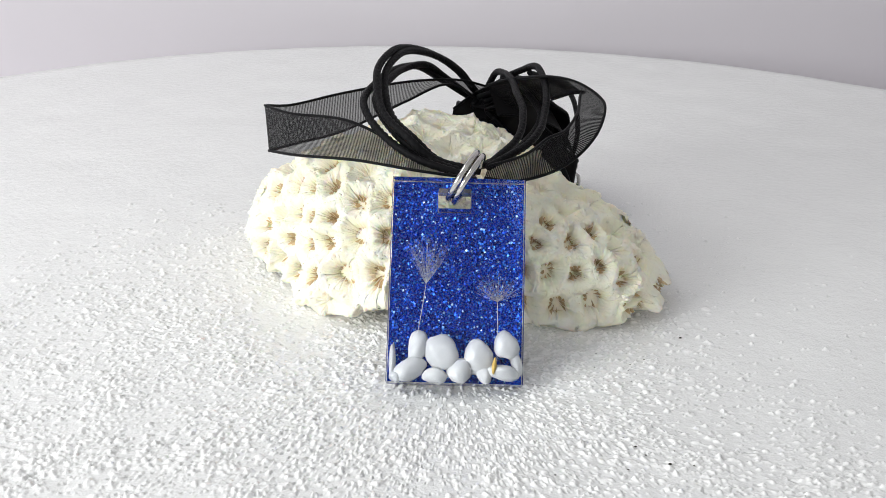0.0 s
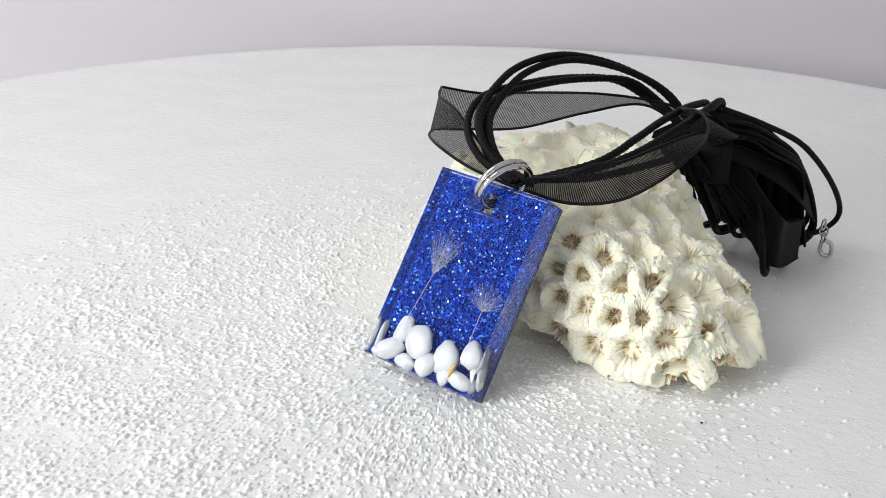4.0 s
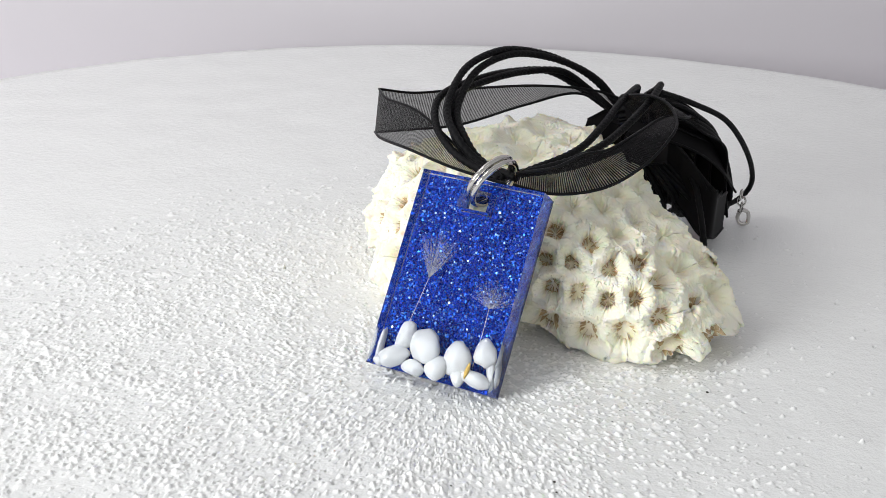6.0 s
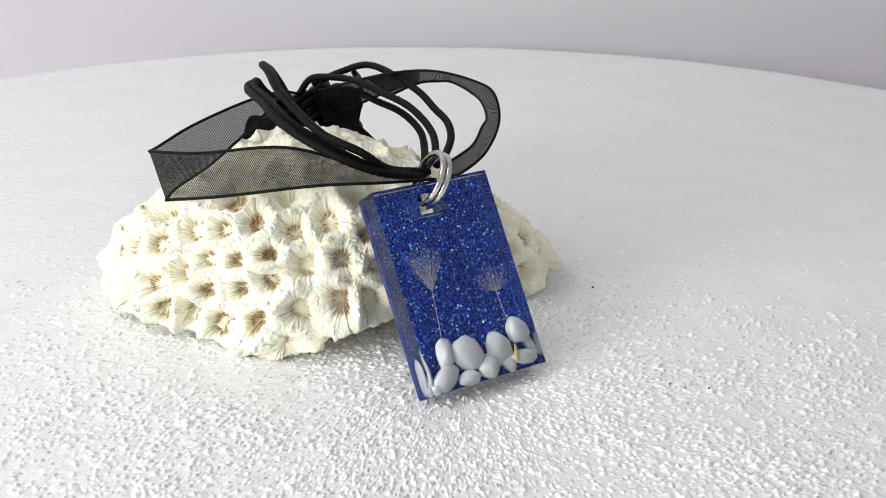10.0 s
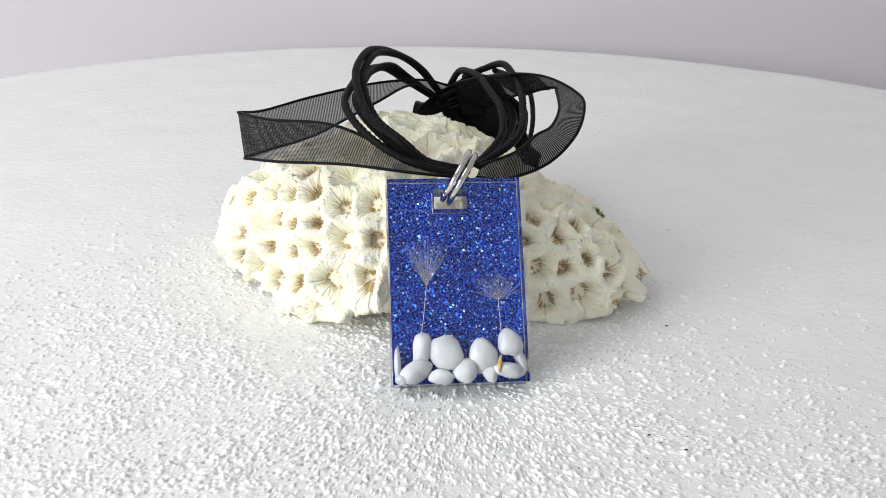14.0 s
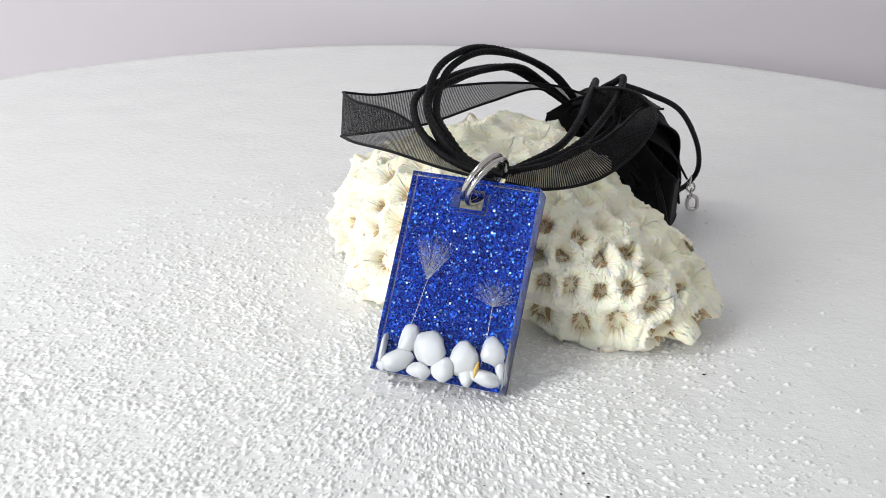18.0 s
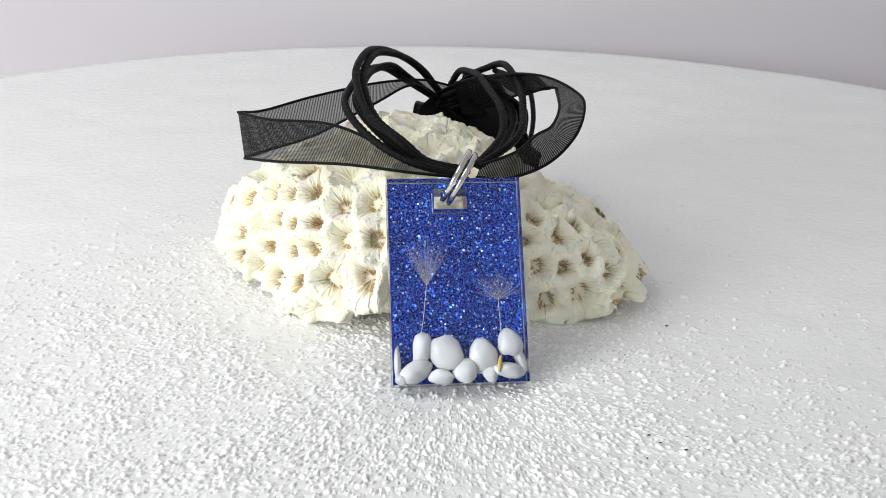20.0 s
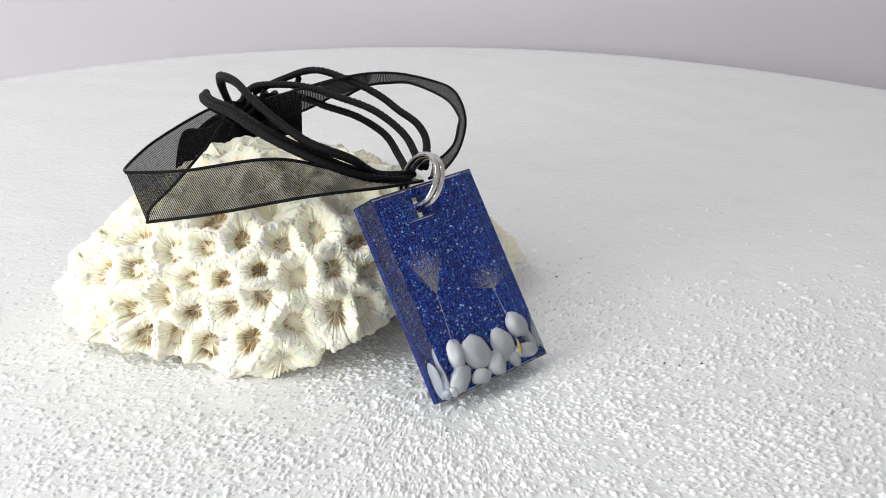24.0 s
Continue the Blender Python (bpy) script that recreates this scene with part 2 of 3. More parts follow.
def foam_disc():
    root = carrier("display_disc")
    tagged(root, "round white foam disc with a rough grainy top", "turntable disc")
    radii = np.concatenate([np.arange(0.0, 102, 0.26)[1:], 102 + 112.3 * np.linspace(0, 1, 50) ** 1.2])
    seg = 1750
    ang = np.arange(seg) * 2 * math.pi / seg
    swell = 2.6 * np.exp(-((ang - 2.12) / 0.5) ** 2) + 0.7 * (hash_noise(np.stack([ang * 14, ang * 0, ang * 0], 1), 81) - 0.5)     # cut by hand, not quite round
    grow = np.clip((radii - 150) / 65, 0, 1)
    wide = radii[:, None] + grow[:, None] * swell[None]
    x = (wide * np.cos(ang)).ravel()
    y = (wide * np.sin(ang)).ravel()
    p = np.stack([x, y, np.zeros_like(x)], 1)
    broad = hash_noise(p / 9.0 + 5.1, 3)
    z = 0.25 * (broad - 0.5)
    smooth_side = 0.016 * np.clip(x - 5, 0, 60) * np.clip((y + 50) / 30, 0, 1)
    worn = np.clip(1.15 - (y + 25) / 120 - smooth_side, 0.05, 1) * np.clip((101 - np.hypot(x, y)) / 42, 0, 1)      # fewer pale grains at far and right side, for lens blur and weaker light
    z += (0.16 * (hash_noise(p / 2.2 + 31.0, 4) - 0.5) + 0.08 * (hash_noise(p / 0.7 + 17.3, 2) - 0.5)) * (0.2 + 0.8 * worn)
    grain_glint = np.zeros_like(x)
    # grains: rounded beads and flakes scattered over the surface
    for cell, size, tall, few, sd in ((1.1, 0.42, 0.46, 0.42, 11), (0.7, 0.27, 0.34, 0.46, 12), (2.6, 0.9, 0.22, 0.3, 13), (0.9, 0.2, -1.3, 0.3, 14)):
        gx, gy = np.floor(x / cell).astype(np.int64), np.floor(y / cell).astype(np.int64)
        grain = np.zeros_like(x)
        for dx in (-1, 0, 1):
            for dy in (-1, 0, 1):
                ix, iy = gx + dx, gy + dy
                h = ((ix * 73856093) ^ (iy * 19349663) ^ (sd * 83492791)) & 0x7FFFFFFF
                h = (h ^ (h >> 13)) * 1274126177 & 0x7FFFFFFF
                h1, h2, h3, h4 = (h % 1021) / 1021, (h // 1021 % 1019) / 1019, (h // 7 % 1013) / 1013, (h // 31 % 1009) / 1009
                cx, cy = (ix + h1) * cell, (iy + h2) * cell
                turn = h4 * 3.1416
                qx, qy = x - cx, y - cy
                lx, ly = qx * np.cos(turn) + qy * np.sin(turn), qy * np.cos(turn) - qx * np.sin(turn)
                r = size * (0.45 + 0.75 * h4)
                dd = (lx / (r * (1 + 0.5 * h3))) ** 2 + (ly / r) ** 2
                here = (h3 < few * (0.3 + 1.4 * broad) * worn)
                rise = np.where(here, tall * (0.4 + 0.6 * h1) * np.sqrt(np.clip(1 - dd, 0, 1)), 0)
                grain = np.maximum(grain, rise) if tall > 0 else np.minimum(grain, rise)
        z += grain
        if tall < 0:
            continue
        # mask of the grain tops that get the highlight tone
        grain_glint = np.maximum(grain_glint, np.clip(grain / 0.12, 0, 1))
    z -= 0.15
    verts = np.stack([x, y, z], 1)
    rings = len(radii)
    # rounded rim and side
    extra = []
    for dr, dz in ((0.7, -0.4), (1.0, -1.2), (1.0, -T_DISC)):
        rad = radii[-1] + dr + swell
        extra.append(np.stack([rad * np.cos(ang), rad * np.sin(ang), np.full(seg, dz)], 1))
    verts = np.vstack([verts] + extra + [[[0, 0, 0]]]) * MM
    rings += 3
    idx = np.arange(rings * seg).reshape(rings, seg)
    nxt = np.roll(idx, -1, axis=1)
    quads = np.stack([idx[:-1], idx[1:], nxt[1:], nxt[:-1]], 2).reshape(-1, 4)
    me = bpy.data.meshes.new("foam_top")
    nv, nq = len(verts), len(quads)
    centre = nv - 1
    tris = np.stack([np.full(seg, centre), idx[0], nxt[0]], 1)
    me.vertices.add(nv)
    me.vertices.foreach_set("co", verts.ravel())
    me.loops.add(nq * 4 + seg * 3)
    me.loops.foreach_set("vertex_index", np.concatenate([quads.ravel(), tris.ravel()]).astype(np.int32))
    me.polygons.add(nq + seg)
    me.polygons.foreach_set("loop_start", np.concatenate([np.arange(nq) * 4, nq * 4 + np.arange(seg) * 3]).astype(np.int32))
    me.update(calc_edges=True)
    me.validate()
    me.polygons.foreach_set("use_smooth", [True] * len(me.polygons))
    me.materials.append(FOAM)
    shade = me.attributes.new("grain_glint", "FLOAT", "POINT")
    shade.data.foreach_set("value", np.concatenate([grain_glint, np.zeros(len(me.vertices) - len(grain_glint))]))
    top = new("foam_body", me)
    top.parent = root
    return root


DISC = foam_disc()


def speck(x, y, size, k):
    bm = bmesh.new()
    bmesh.ops.create_icosphere(bm, subdivisions=1, radius=1.0)
    for v in bm.verts:
        v.co = Vector((x, y, 0.12)) * MM + Vector((v.co.x * size, v.co.y * size * 0.7, v.co.z * size * 0.5)) * MM * (1 + 0.3 * noise.noise(v.co + Vector((k, 0, 0))))
    part("speck", bm, SPECK, DISC, "tiny dark speck of dirt")


SPECKS = [(16.0, -17.3, 0.16), (24.9, -20.5, 0.2), (26.4, -22.9, 0.26), (27.6, -25.1, 0.22), (30.8, -27.3, 0.3), (24.5, -28.9, 0.2), (34.2, -27.6, 0.15), (13.9, -30.5, 0.18), (39.1, 11.6, 0.3), (32.0, -23.9, 0.15), (29.0, 1.8, 0.14), (28.4, -0.3, 0.14), (28.4, -3.9, 0.14), (23.7, 5.4, 0.14), (22.9, 0.7, 0.14), (31.6, 3.6, 0.14)]
SPECK = plain("dark_dirt", (0.05, 0.045, 0.04), 0.9)
for k, (x, y, size) in enumerate(SPECKS):
    speck(x, y, size, k)


# ---------------------------------------------------------------- coral
CORAL_C = np.array([-0.5, 41.2, 5.0])
CORAL_TURN = radians(-21.1)
# swellings of the lump: bearing and height in degrees, width, mm
SWELLS = [(-140, -10, 12.8, 2.8), (172, 8, 24, 1.4), (-160, 30, 20.8, 1.5), (-35, 14, 16, 1.5), (-22, 28, 16, -0.4), (-60, 30, 16, 3.2), (-104, 10, 17.6, -0.2), (95, 40, 36, 1.0)]
# how high the foot is undercut, by bearing
FOOT = [(-180, 2.5), (-165, 1.8), (-150, 0.4), (-138, -0.4), (-127, 2.2), (-114, 5.4), (-95, 6.2), (-76, 4.2), (-62, 1.4), (-51, -0.4), (-42, 1.0), (-32, 3.2), (-20, 4.2), (0, 3.2), (60, 0.0), (140, 0.0), (180, 2.5)]


def coral_radius(d):
    """How far the rough lump of coral reaches from its middle along unit directions d, in mm."""
    u = np.array([math.cos(CORAL_TURN), math.sin(CORAL_TURN), 0])
    v = np.array([-math.sin(CORAL_TURN), math.cos(CORAL_TURN), 0])
    du, dv, dz = d @ u, d @ v, d[:, 2]
    a = np.where(du > 0, 47.9, 41.2)
    b = np.where(dv < 0, 31.4 - 12.1 * np.maximum(du, 0), 19.0 - 9.0 * np.maximum(du, 0) - 5.0 * np.maximum(-du, 0))
    h = np.where(dz > 0, 24.5, 15.0)
    r = (np.abs(du / a) ** 2.2 + np.abs(dv / b) ** 2.2 + np.abs(dz / h) ** 2.2) ** (-1 / 2.2)
    fall = 29.7 / np.maximum(dz - 0.52 * du, 0.05)
    slope = 26.2 / np.maximum(dz + 0.61 * du, 0.05)          # the long slope to the low end
    flank = 32.5 / np.maximum(-0.6 * du - 0.8 * dv + 0.35 * dz, 0.05)
    r = (r ** -9.0 + slope ** -9.0 + flank ** -9.0 + fall ** -9.0) ** (-1 / 9.0)
    q = d * 2.2
    r *= 1.02 + 0.08 * (hash_noise(q * 1.3 + 40, 7) - 0.5) + 0.07 * (hash_noise(q * 3 + 11, 8) - 0.5)
    for bearing, height, width, more in SWELLS:
        p, e = radians(bearing), radians(height)
        way = np.array([math.cos(p) * math.cos(e), math.sin(p) * math.cos(e), math.sin(e)])
        r += more * np.exp((d @ way - 1) / (1 - math.cos(radians(width))) * 0.7)
    # the foot draws in under the lowest cups
    low = np.interp(np.degrees(np.arctan2(d[:, 1], d[:, 0])), [p for p, z in FOOT], [z for p, z in FOOT])
    under = np.clip((low - (CORAL_C[2] + r * dz)) / 5.0, 0, 1)
    return r * (1 - 0.34 * under ** 0.8)


def coral_normals(d):
    """Normals of the smooth lump along unit directions d."""
    t1 = np.cross(d, [0.31, 0.17, 0.935])
    t1 /= np.linalg.norm(t1, axis=1)[:, None] + 1e-9
    t2 = np.cross(d, t1)
    ps = []
    for way in (t1, t2, -t1, -t2):
        q = d + 0.1 * way
        q /= np.linalg.norm(q, axis=1)[:, None]
        ps.append(q * coral_radius(q)[:, None])
    nrm = np.cross(ps[0] - ps[2], ps[1] - ps[3])
    nrm /= np.linalg.norm(nrm, axis=1)[:, None] + 1e-9
    nrm *= np.sign((nrm * d).sum(1))[:, None]
    nrm = 0.7 * nrm + 0.3 * d
    return nrm / np.linalg.norm(nrm, axis=1)[:, None]


CUP_F = np.array([0.02, 0.07, 0.13, 0.19, 0.26, 0.33, 0.4, 0.47, 0.55, 0.63, 0.71, 0.79, 0.86, 0.92, 0.97, 1.02, 1.08, 1.16])
CUP_CREST = np.interp(CUP_F, [0, 0.08, 0.16, 0.26, 0.38, 0.52, 0.7, 0.85, 0.94, 1.02, 1.08, 1.16], [-3.2, -2.7, -2.0, -1.3, -0.8, -0.35, 0.15, 0.5, 0.66, 0.55, 0.1, -1.0])
CUP_FLOOR = np.interp(CUP_F, [0, 0.1, 0.22, 0.32, 0.42, 0.5, 0.58, 0.7, 0.85, 0.94, 1.02, 1.08, 1.16], [-4.6, -4.6, -4.3, -3.4, -1.8, -0.75, -0.25, 0.1, 0.42, 0.54, 0.4, -0.1, -1.2])


def corallite(k, c, others, worn):
    """One star cup with its radial septa, out to the wall that it shares with its neighbours. Verts in mm, faces, and which faces lie deep."""
    rng = np.random.default_rng(700 + k)
    d0 = (c - CORAL_C) / np.linalg.norm(c - CORAL_C)
    nrm = coral_normals(d0[None])[0] + 0.06 * rng.standard_normal(3)
    nrm /= np.linalg.norm(nrm)
    t1 = np.cross(nrm, [0.31, 0.17, 0.93] + 0.5 * rng.standard_normal(3))
    t1 /= np.linalg.norm(t1)
    t2 = np.cross(nrm, t1)
    per = 6
    septa = int(rng.integers(19, 25))
    count = septa * per
    idx = np.arange(count)
    which = idx // per
    ang = (idx - 2.5) * 2 * math.pi / count + 0.07 * rng.standard_normal(septa)[which]
    ways = np.cos(ang)[:, None] * t1 + np.sin(ang)[:, None] * t2
    delta = others - c
    reach = np.full(count, 6.0)
    for v in delta:
        along = ways @ v
        reach = np.where(along > 0.3, np.minimum(reach, (v @ v) / 2 / np.maximum(along, 0.3)), reach)
    reach = (np.roll(reach, 2) + np.roll(reach, 1) + 2 * reach + np.roll(reach, -1) + np.roll(reach, -2)) / 6
    size = float(np.clip(reach.mean() / 3.4, 0.55, 1.25))
    ridge = np.isin(idx % per, (2, 3)).astype(float)
    minor = which % 2 == 1
    tall = (0.7 + 0.5 * rng.random(septa))[which]
    tall = np.where(minor, tall * 0.85, tall)
    rings = len(CUP_F)
    f = CUP_F[:, None]
    spread = 1 + (0.04 * rng.standard_normal(septa)[which] + 0.07 * ridge)[None] * (f > 0.8)
    p = c + (f * reach[None] * spread)[:, :, None] * ways[None]
    d = (p - CORAL_C).reshape(-1, 3)
    d /= np.linalg.norm(d, axis=1)[:, None]
    base = CORAL_C + d * coral_radius(d)[:, None]
    blend = np.clip(f * np.ones((1, count)), 0, 1).ravel()[:, None] ** 2
    out = (1 - blend) * nrm + blend * coral_normals(d)
    out /= np.linalg.norm(out, axis=1)[:, None]
    up = ridge[None] * tall[None] * np.where(minor[None], np.clip((f - 0.3) / 0.15, 0, 1), 1) * np.ones((rings, 1))
    depth = size ** 0.8 * (1 - 0.8 * worn)
    floor, crest = CUP_FLOOR[:, None], CUP_CREST[:, None]
    h = np.where(floor < 0, floor * depth, floor) * (1 - up) + np.where(crest < 0, crest * depth, crest) * up
    h = h + 0.16 * rng.standard_normal(septa)[which][None] * ridge[None] * np.clip(1.1 - 1.5 * f, 0, 1)
    rough = hash_noise(base / 2.9 + 40, 61).reshape(rings, count) - 0.5
    small = hash_noise(base / 1.0 + 9, 62).reshape(rings, count) - 0.5
    grit = hash_noise(base / 0.35 + 3, 63).reshape(rings, count) - 0.5
    h = h + (2.2 * rough + 0.7 * small) * f ** 2 + 0.16 * grit * (0.35 + f) + rng.uniform(-0.7, 0.7) * (1 - f * f)
    verts = base + out * (h.ravel() + 0.05)[:, None]
    verts[:, 2] = np.maximum(verts[:, 2], -0.35)
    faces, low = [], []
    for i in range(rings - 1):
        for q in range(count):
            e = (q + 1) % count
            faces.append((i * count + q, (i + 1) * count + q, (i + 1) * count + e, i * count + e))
            # deep gaps take the cup colour, which has some of their shade in it
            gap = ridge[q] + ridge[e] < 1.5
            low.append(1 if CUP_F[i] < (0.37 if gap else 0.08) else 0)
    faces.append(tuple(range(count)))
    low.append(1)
    return verts, faces, low


def coral():
    root = carrier("coral")
    tagged(root, "cream white stony coral skeleton with star-shaped cups", "coral")
    bm = bmesh.new()
    bmesh.ops.create_icosphere(bm, subdivisions=7, radius=1.0)
    d = np.array([v.co[:] for v in bm.verts])
    tris = np.array([[v.index for v in f.verts] for f in bm.faces])
    bm.free()
    base = CORAL_C + d * coral_radius(d)[:, None]
    rng = np.random.default_rng(5)
    cups = []
    for bearing, height in FLANK_CUPS + END_CUPS:
        p, e = radians(bearing), radians(height)
        q = np.array([math.cos(p) * math.cos(e), math.sin(p) * math.cos(e), math.sin(e)])
        cups.append(CORAL_C + q * coral_radius(q[None])[0])
    clear = len(cups)
    foot = np.interp(np.degrees(np.arctan2(d[:, 1], d[:, 0])), [p for p, z in FOOT], [z for p, z in FOOT])
    for i in rng.permutation(len(d)):
        p = base[i]
        if p[2] < foot[i] + 1.8:
            continue
        gap = 5.4 + 1.4 * rng.random()
        if all((p[0] - c[0]) ** 2 + (p[1] - c[1]) ** 2 + (p[2] - c[2]) ** 2 > gap * gap for c in cups):
            cups.append(p)
    cups = np.array(cups)
    near = np.full(len(d), 1e9)
    for c in cups:
        near = np.minimum(near, ((base - c) ** 2).sum(1))
    covered = np.clip((5.6 - np.sqrt(near)) / 1.2, 0, 1)
    normal = coral_normals(d)
    lumps = 2.2 * (hash_noise(base / 2.2 + 2, 47) - 0.5) + 1.0 * (hash_noise(base / 0.8 + 2, 57) - 0.5)
    out = base + normal * (lumps * (1 - 0.6 * covered) - 2.2 * covered)[:, None]
    out[:, 2] = np.maximum(out[:, 2], -0.4 + 0.5 * hash_noise(base / 2.0, 3))
    me = bpy.data.meshes.new("body")
    me.from_pydata((out * MM).tolist(), [], tris.tolist())
    me.polygons.foreach_set("use_smooth", [True] * len(me.polygons))
    me.materials.append(CORAL)
    me.update()
    body = new("body", me)
    body.parent = root
    for k, c in enumerate(cups):
        gaps = ((cups - c) ** 2).sum(1)
        worn = max(float(np.clip((c[2] - 21.5) / 3.5, 0, 1)), 0.0 if k < clear else 0.8)      # the rest are rubbed or overgrown
        verts, faces, low = corallite(k, c, cups[(gaps > 0.01) & (gaps < 200)], worn)
        mm = bpy.data.meshes.new("corallite")
        mm.from_pydata(((verts - c) * MM).tolist(), [], faces)
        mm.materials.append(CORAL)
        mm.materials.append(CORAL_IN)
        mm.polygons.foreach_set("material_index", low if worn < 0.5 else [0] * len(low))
        mm.polygons.foreach_set("use_smooth", [True] * len(mm.polygons))
        mm.update()
        ob = new("corallite", mm)
        ob.parent = root
        ob.location = Vector(c * MM)
    return root


# the star cups that can be told apart: bearing and height of each from the coral's middle
FLANK_CUPS = [(-128, 21), (-115, 23), (-116, 10), (-140, 23), (-139, 15), (-129, 7), (-142, 3), (-156, -1), (-160, 8), (-169, 11), (-163, 17), (-152, 19), (-149, 11),
              (-178, 17), (-176, 6), (175, 24), (-170, 24), (-159, 28), (-148, 32), (-133, 32), (-120, 35), (-105, 30), (-107, 10), (-172, 1), (-165, 1), (171, 13),
              (-161, 36), (-138, 42), (-103, 20)]
END_CUPS = [(-70, 21), (-62, 21), (-55, 26), (-50, 19), (-41, 19), (-60, 12), (-52, 10), (-45, 11), (-57, 0), (-48, 2), (-40, 6), (-68, 13), (-68, 1), (-38, -1), (-67, 30), (-37, 14), (-27, 6), (-27, -1)]
CORAL_THING = coral()

# ---------------------------------------------------------------- pendant: u across, v up the face, w out of the face (mm)
P_W, P_H, P_T = 21.6, 33.2, 5.2
P_LEAN = 35.2
PENDANT_BASE = pose(-11.35 * MM, -6.2 * MM, 0.3 * MM) @ pose(0, 0, 0, 0, 0, 0) @ pose(0, 0, 0, 90 - P_LEAN, 0, 0) @ pose(0, 0, 0, 0, 0, -0.7)
HOLE = (7.5, 28.1, 12.8, 31.4)


def block_with_hole():
    """The cast block with a rectangular slot through it, edges slightly broken."""
    bm = bmesh.new()
    us, vs = [0, HOLE[0], HOLE[2], P_W], [0, HOLE[1], HOLE[3], P_H]
    grid = {}
    for w in (0, P_T):
        for i, u in enumerate(us):
            for j, v in enumerate(vs):
                grid[i, j, w] = bm.verts.new((u * MM, v * MM, w * MM))
    for i in range(3):
        for j in range(3):
            if (i, j) == (1, 1):
                continue
            bm.faces.new([grid[i, j, P_T], grid[i + 1, j, P_T], grid[i + 1, j + 1, P_T], grid[i, j + 1, P_T]])
            bm.faces.new([grid[i, j, 0], grid[i, j + 1, 0], grid[i + 1, j + 1, 0], grid[i + 1, j, 0]])

    def wall(a, b):
        bm.faces.new([grid[(*a, 0)], grid[(*b, 0)], grid[(*b, P_T)], grid[(*a, P_T)]])

    for i in range(3):
        wall((i, 0), (i + 1, 0))
        wall((i + 1, 3), (i, 3))
        wall((0, i + 1), (0, i))
        wall((3, i), (3, i + 1))
    wall((2, 1), (1, 1))
    wall((1, 2), (2, 2))
    wall((1, 1), (1, 2))
    wall((2, 2), (2, 1))
    sharp = [e for e in bm.edges if len(e.link_faces) == 2 and e.calc_face_angle() > 0.5]
    bmesh.ops.bevel(bm, geom=sharp, offset=0.22 * MM, segments=2, affect="EDGES", profile=0.5)
    bmesh.ops.recalc_face_normals(bm, faces=bm.faces)
    return bm


def pebble(parent, u, v, w, su, sv, sw, turn, seed):
    bm = bmesh.new()
    bmesh.ops.create_icosphere(bm, subdivisions=3, radius=1.0)
    for vert in bm.verts:
        k = 1 + 0.26 * noise.noise(vert.co * 0.9 + Vector((seed * 7.3, 0, 0))) + 0.09 * noise.noise(vert.co * 2.3 + Vector((0, seed * 5.1, 0)))
        vert.co = Vector((vert.co.x * su * k * MM, vert.co.y * sv * k * MM, vert.co.z * sw * k * MM))
    bmesh.ops.transform(bm, matrix=Matrix.Translation((u * MM, v * MM, w * MM)) @ Matrix.Rotation(radians(turn), 4, "Z"), verts=bm.verts)
    return part("pebble", bm, PEBBLE, parent)


def dandelion(parent, foot, head, spread, count, seed, length):
    rng = random.Random(seed)
    line = [foot, [(f + h) / 2 + 0.1 for f, h in zip(foot, head)], head]
    stem = tube("seed_stem", line, 0.055, PAPPUS, parent, 6, 6, label="thin white dandelion seed stem")
    verts, faces = [], []
    for k in range(count):
        a = rng.uniform(-spread, spread)
        tip = (head[0] + length * math.sin(a) * (far := rng.uniform(0.55, 1.05)), head[1] + length * math.cos(a) * far, head[2] + rng.uniform(-0.7, 0.9))
        mid = [(p + q) / 2 + rng.uniform(-0.12, 0.12) for p, q in zip(head, tip)]
        v, f = tube_data(spline([head, mid, tip], 3), 0.0065, 3)
        o = len(verts)
        verts += list(v)
        faces += [tuple(i + o for i in q) for q in f]
    tagged(mesh_object("seed_fluff", verts, faces, PAPPUS, parent, True, "feathery white dandelion fluff"), kind="stuff")
    return stem


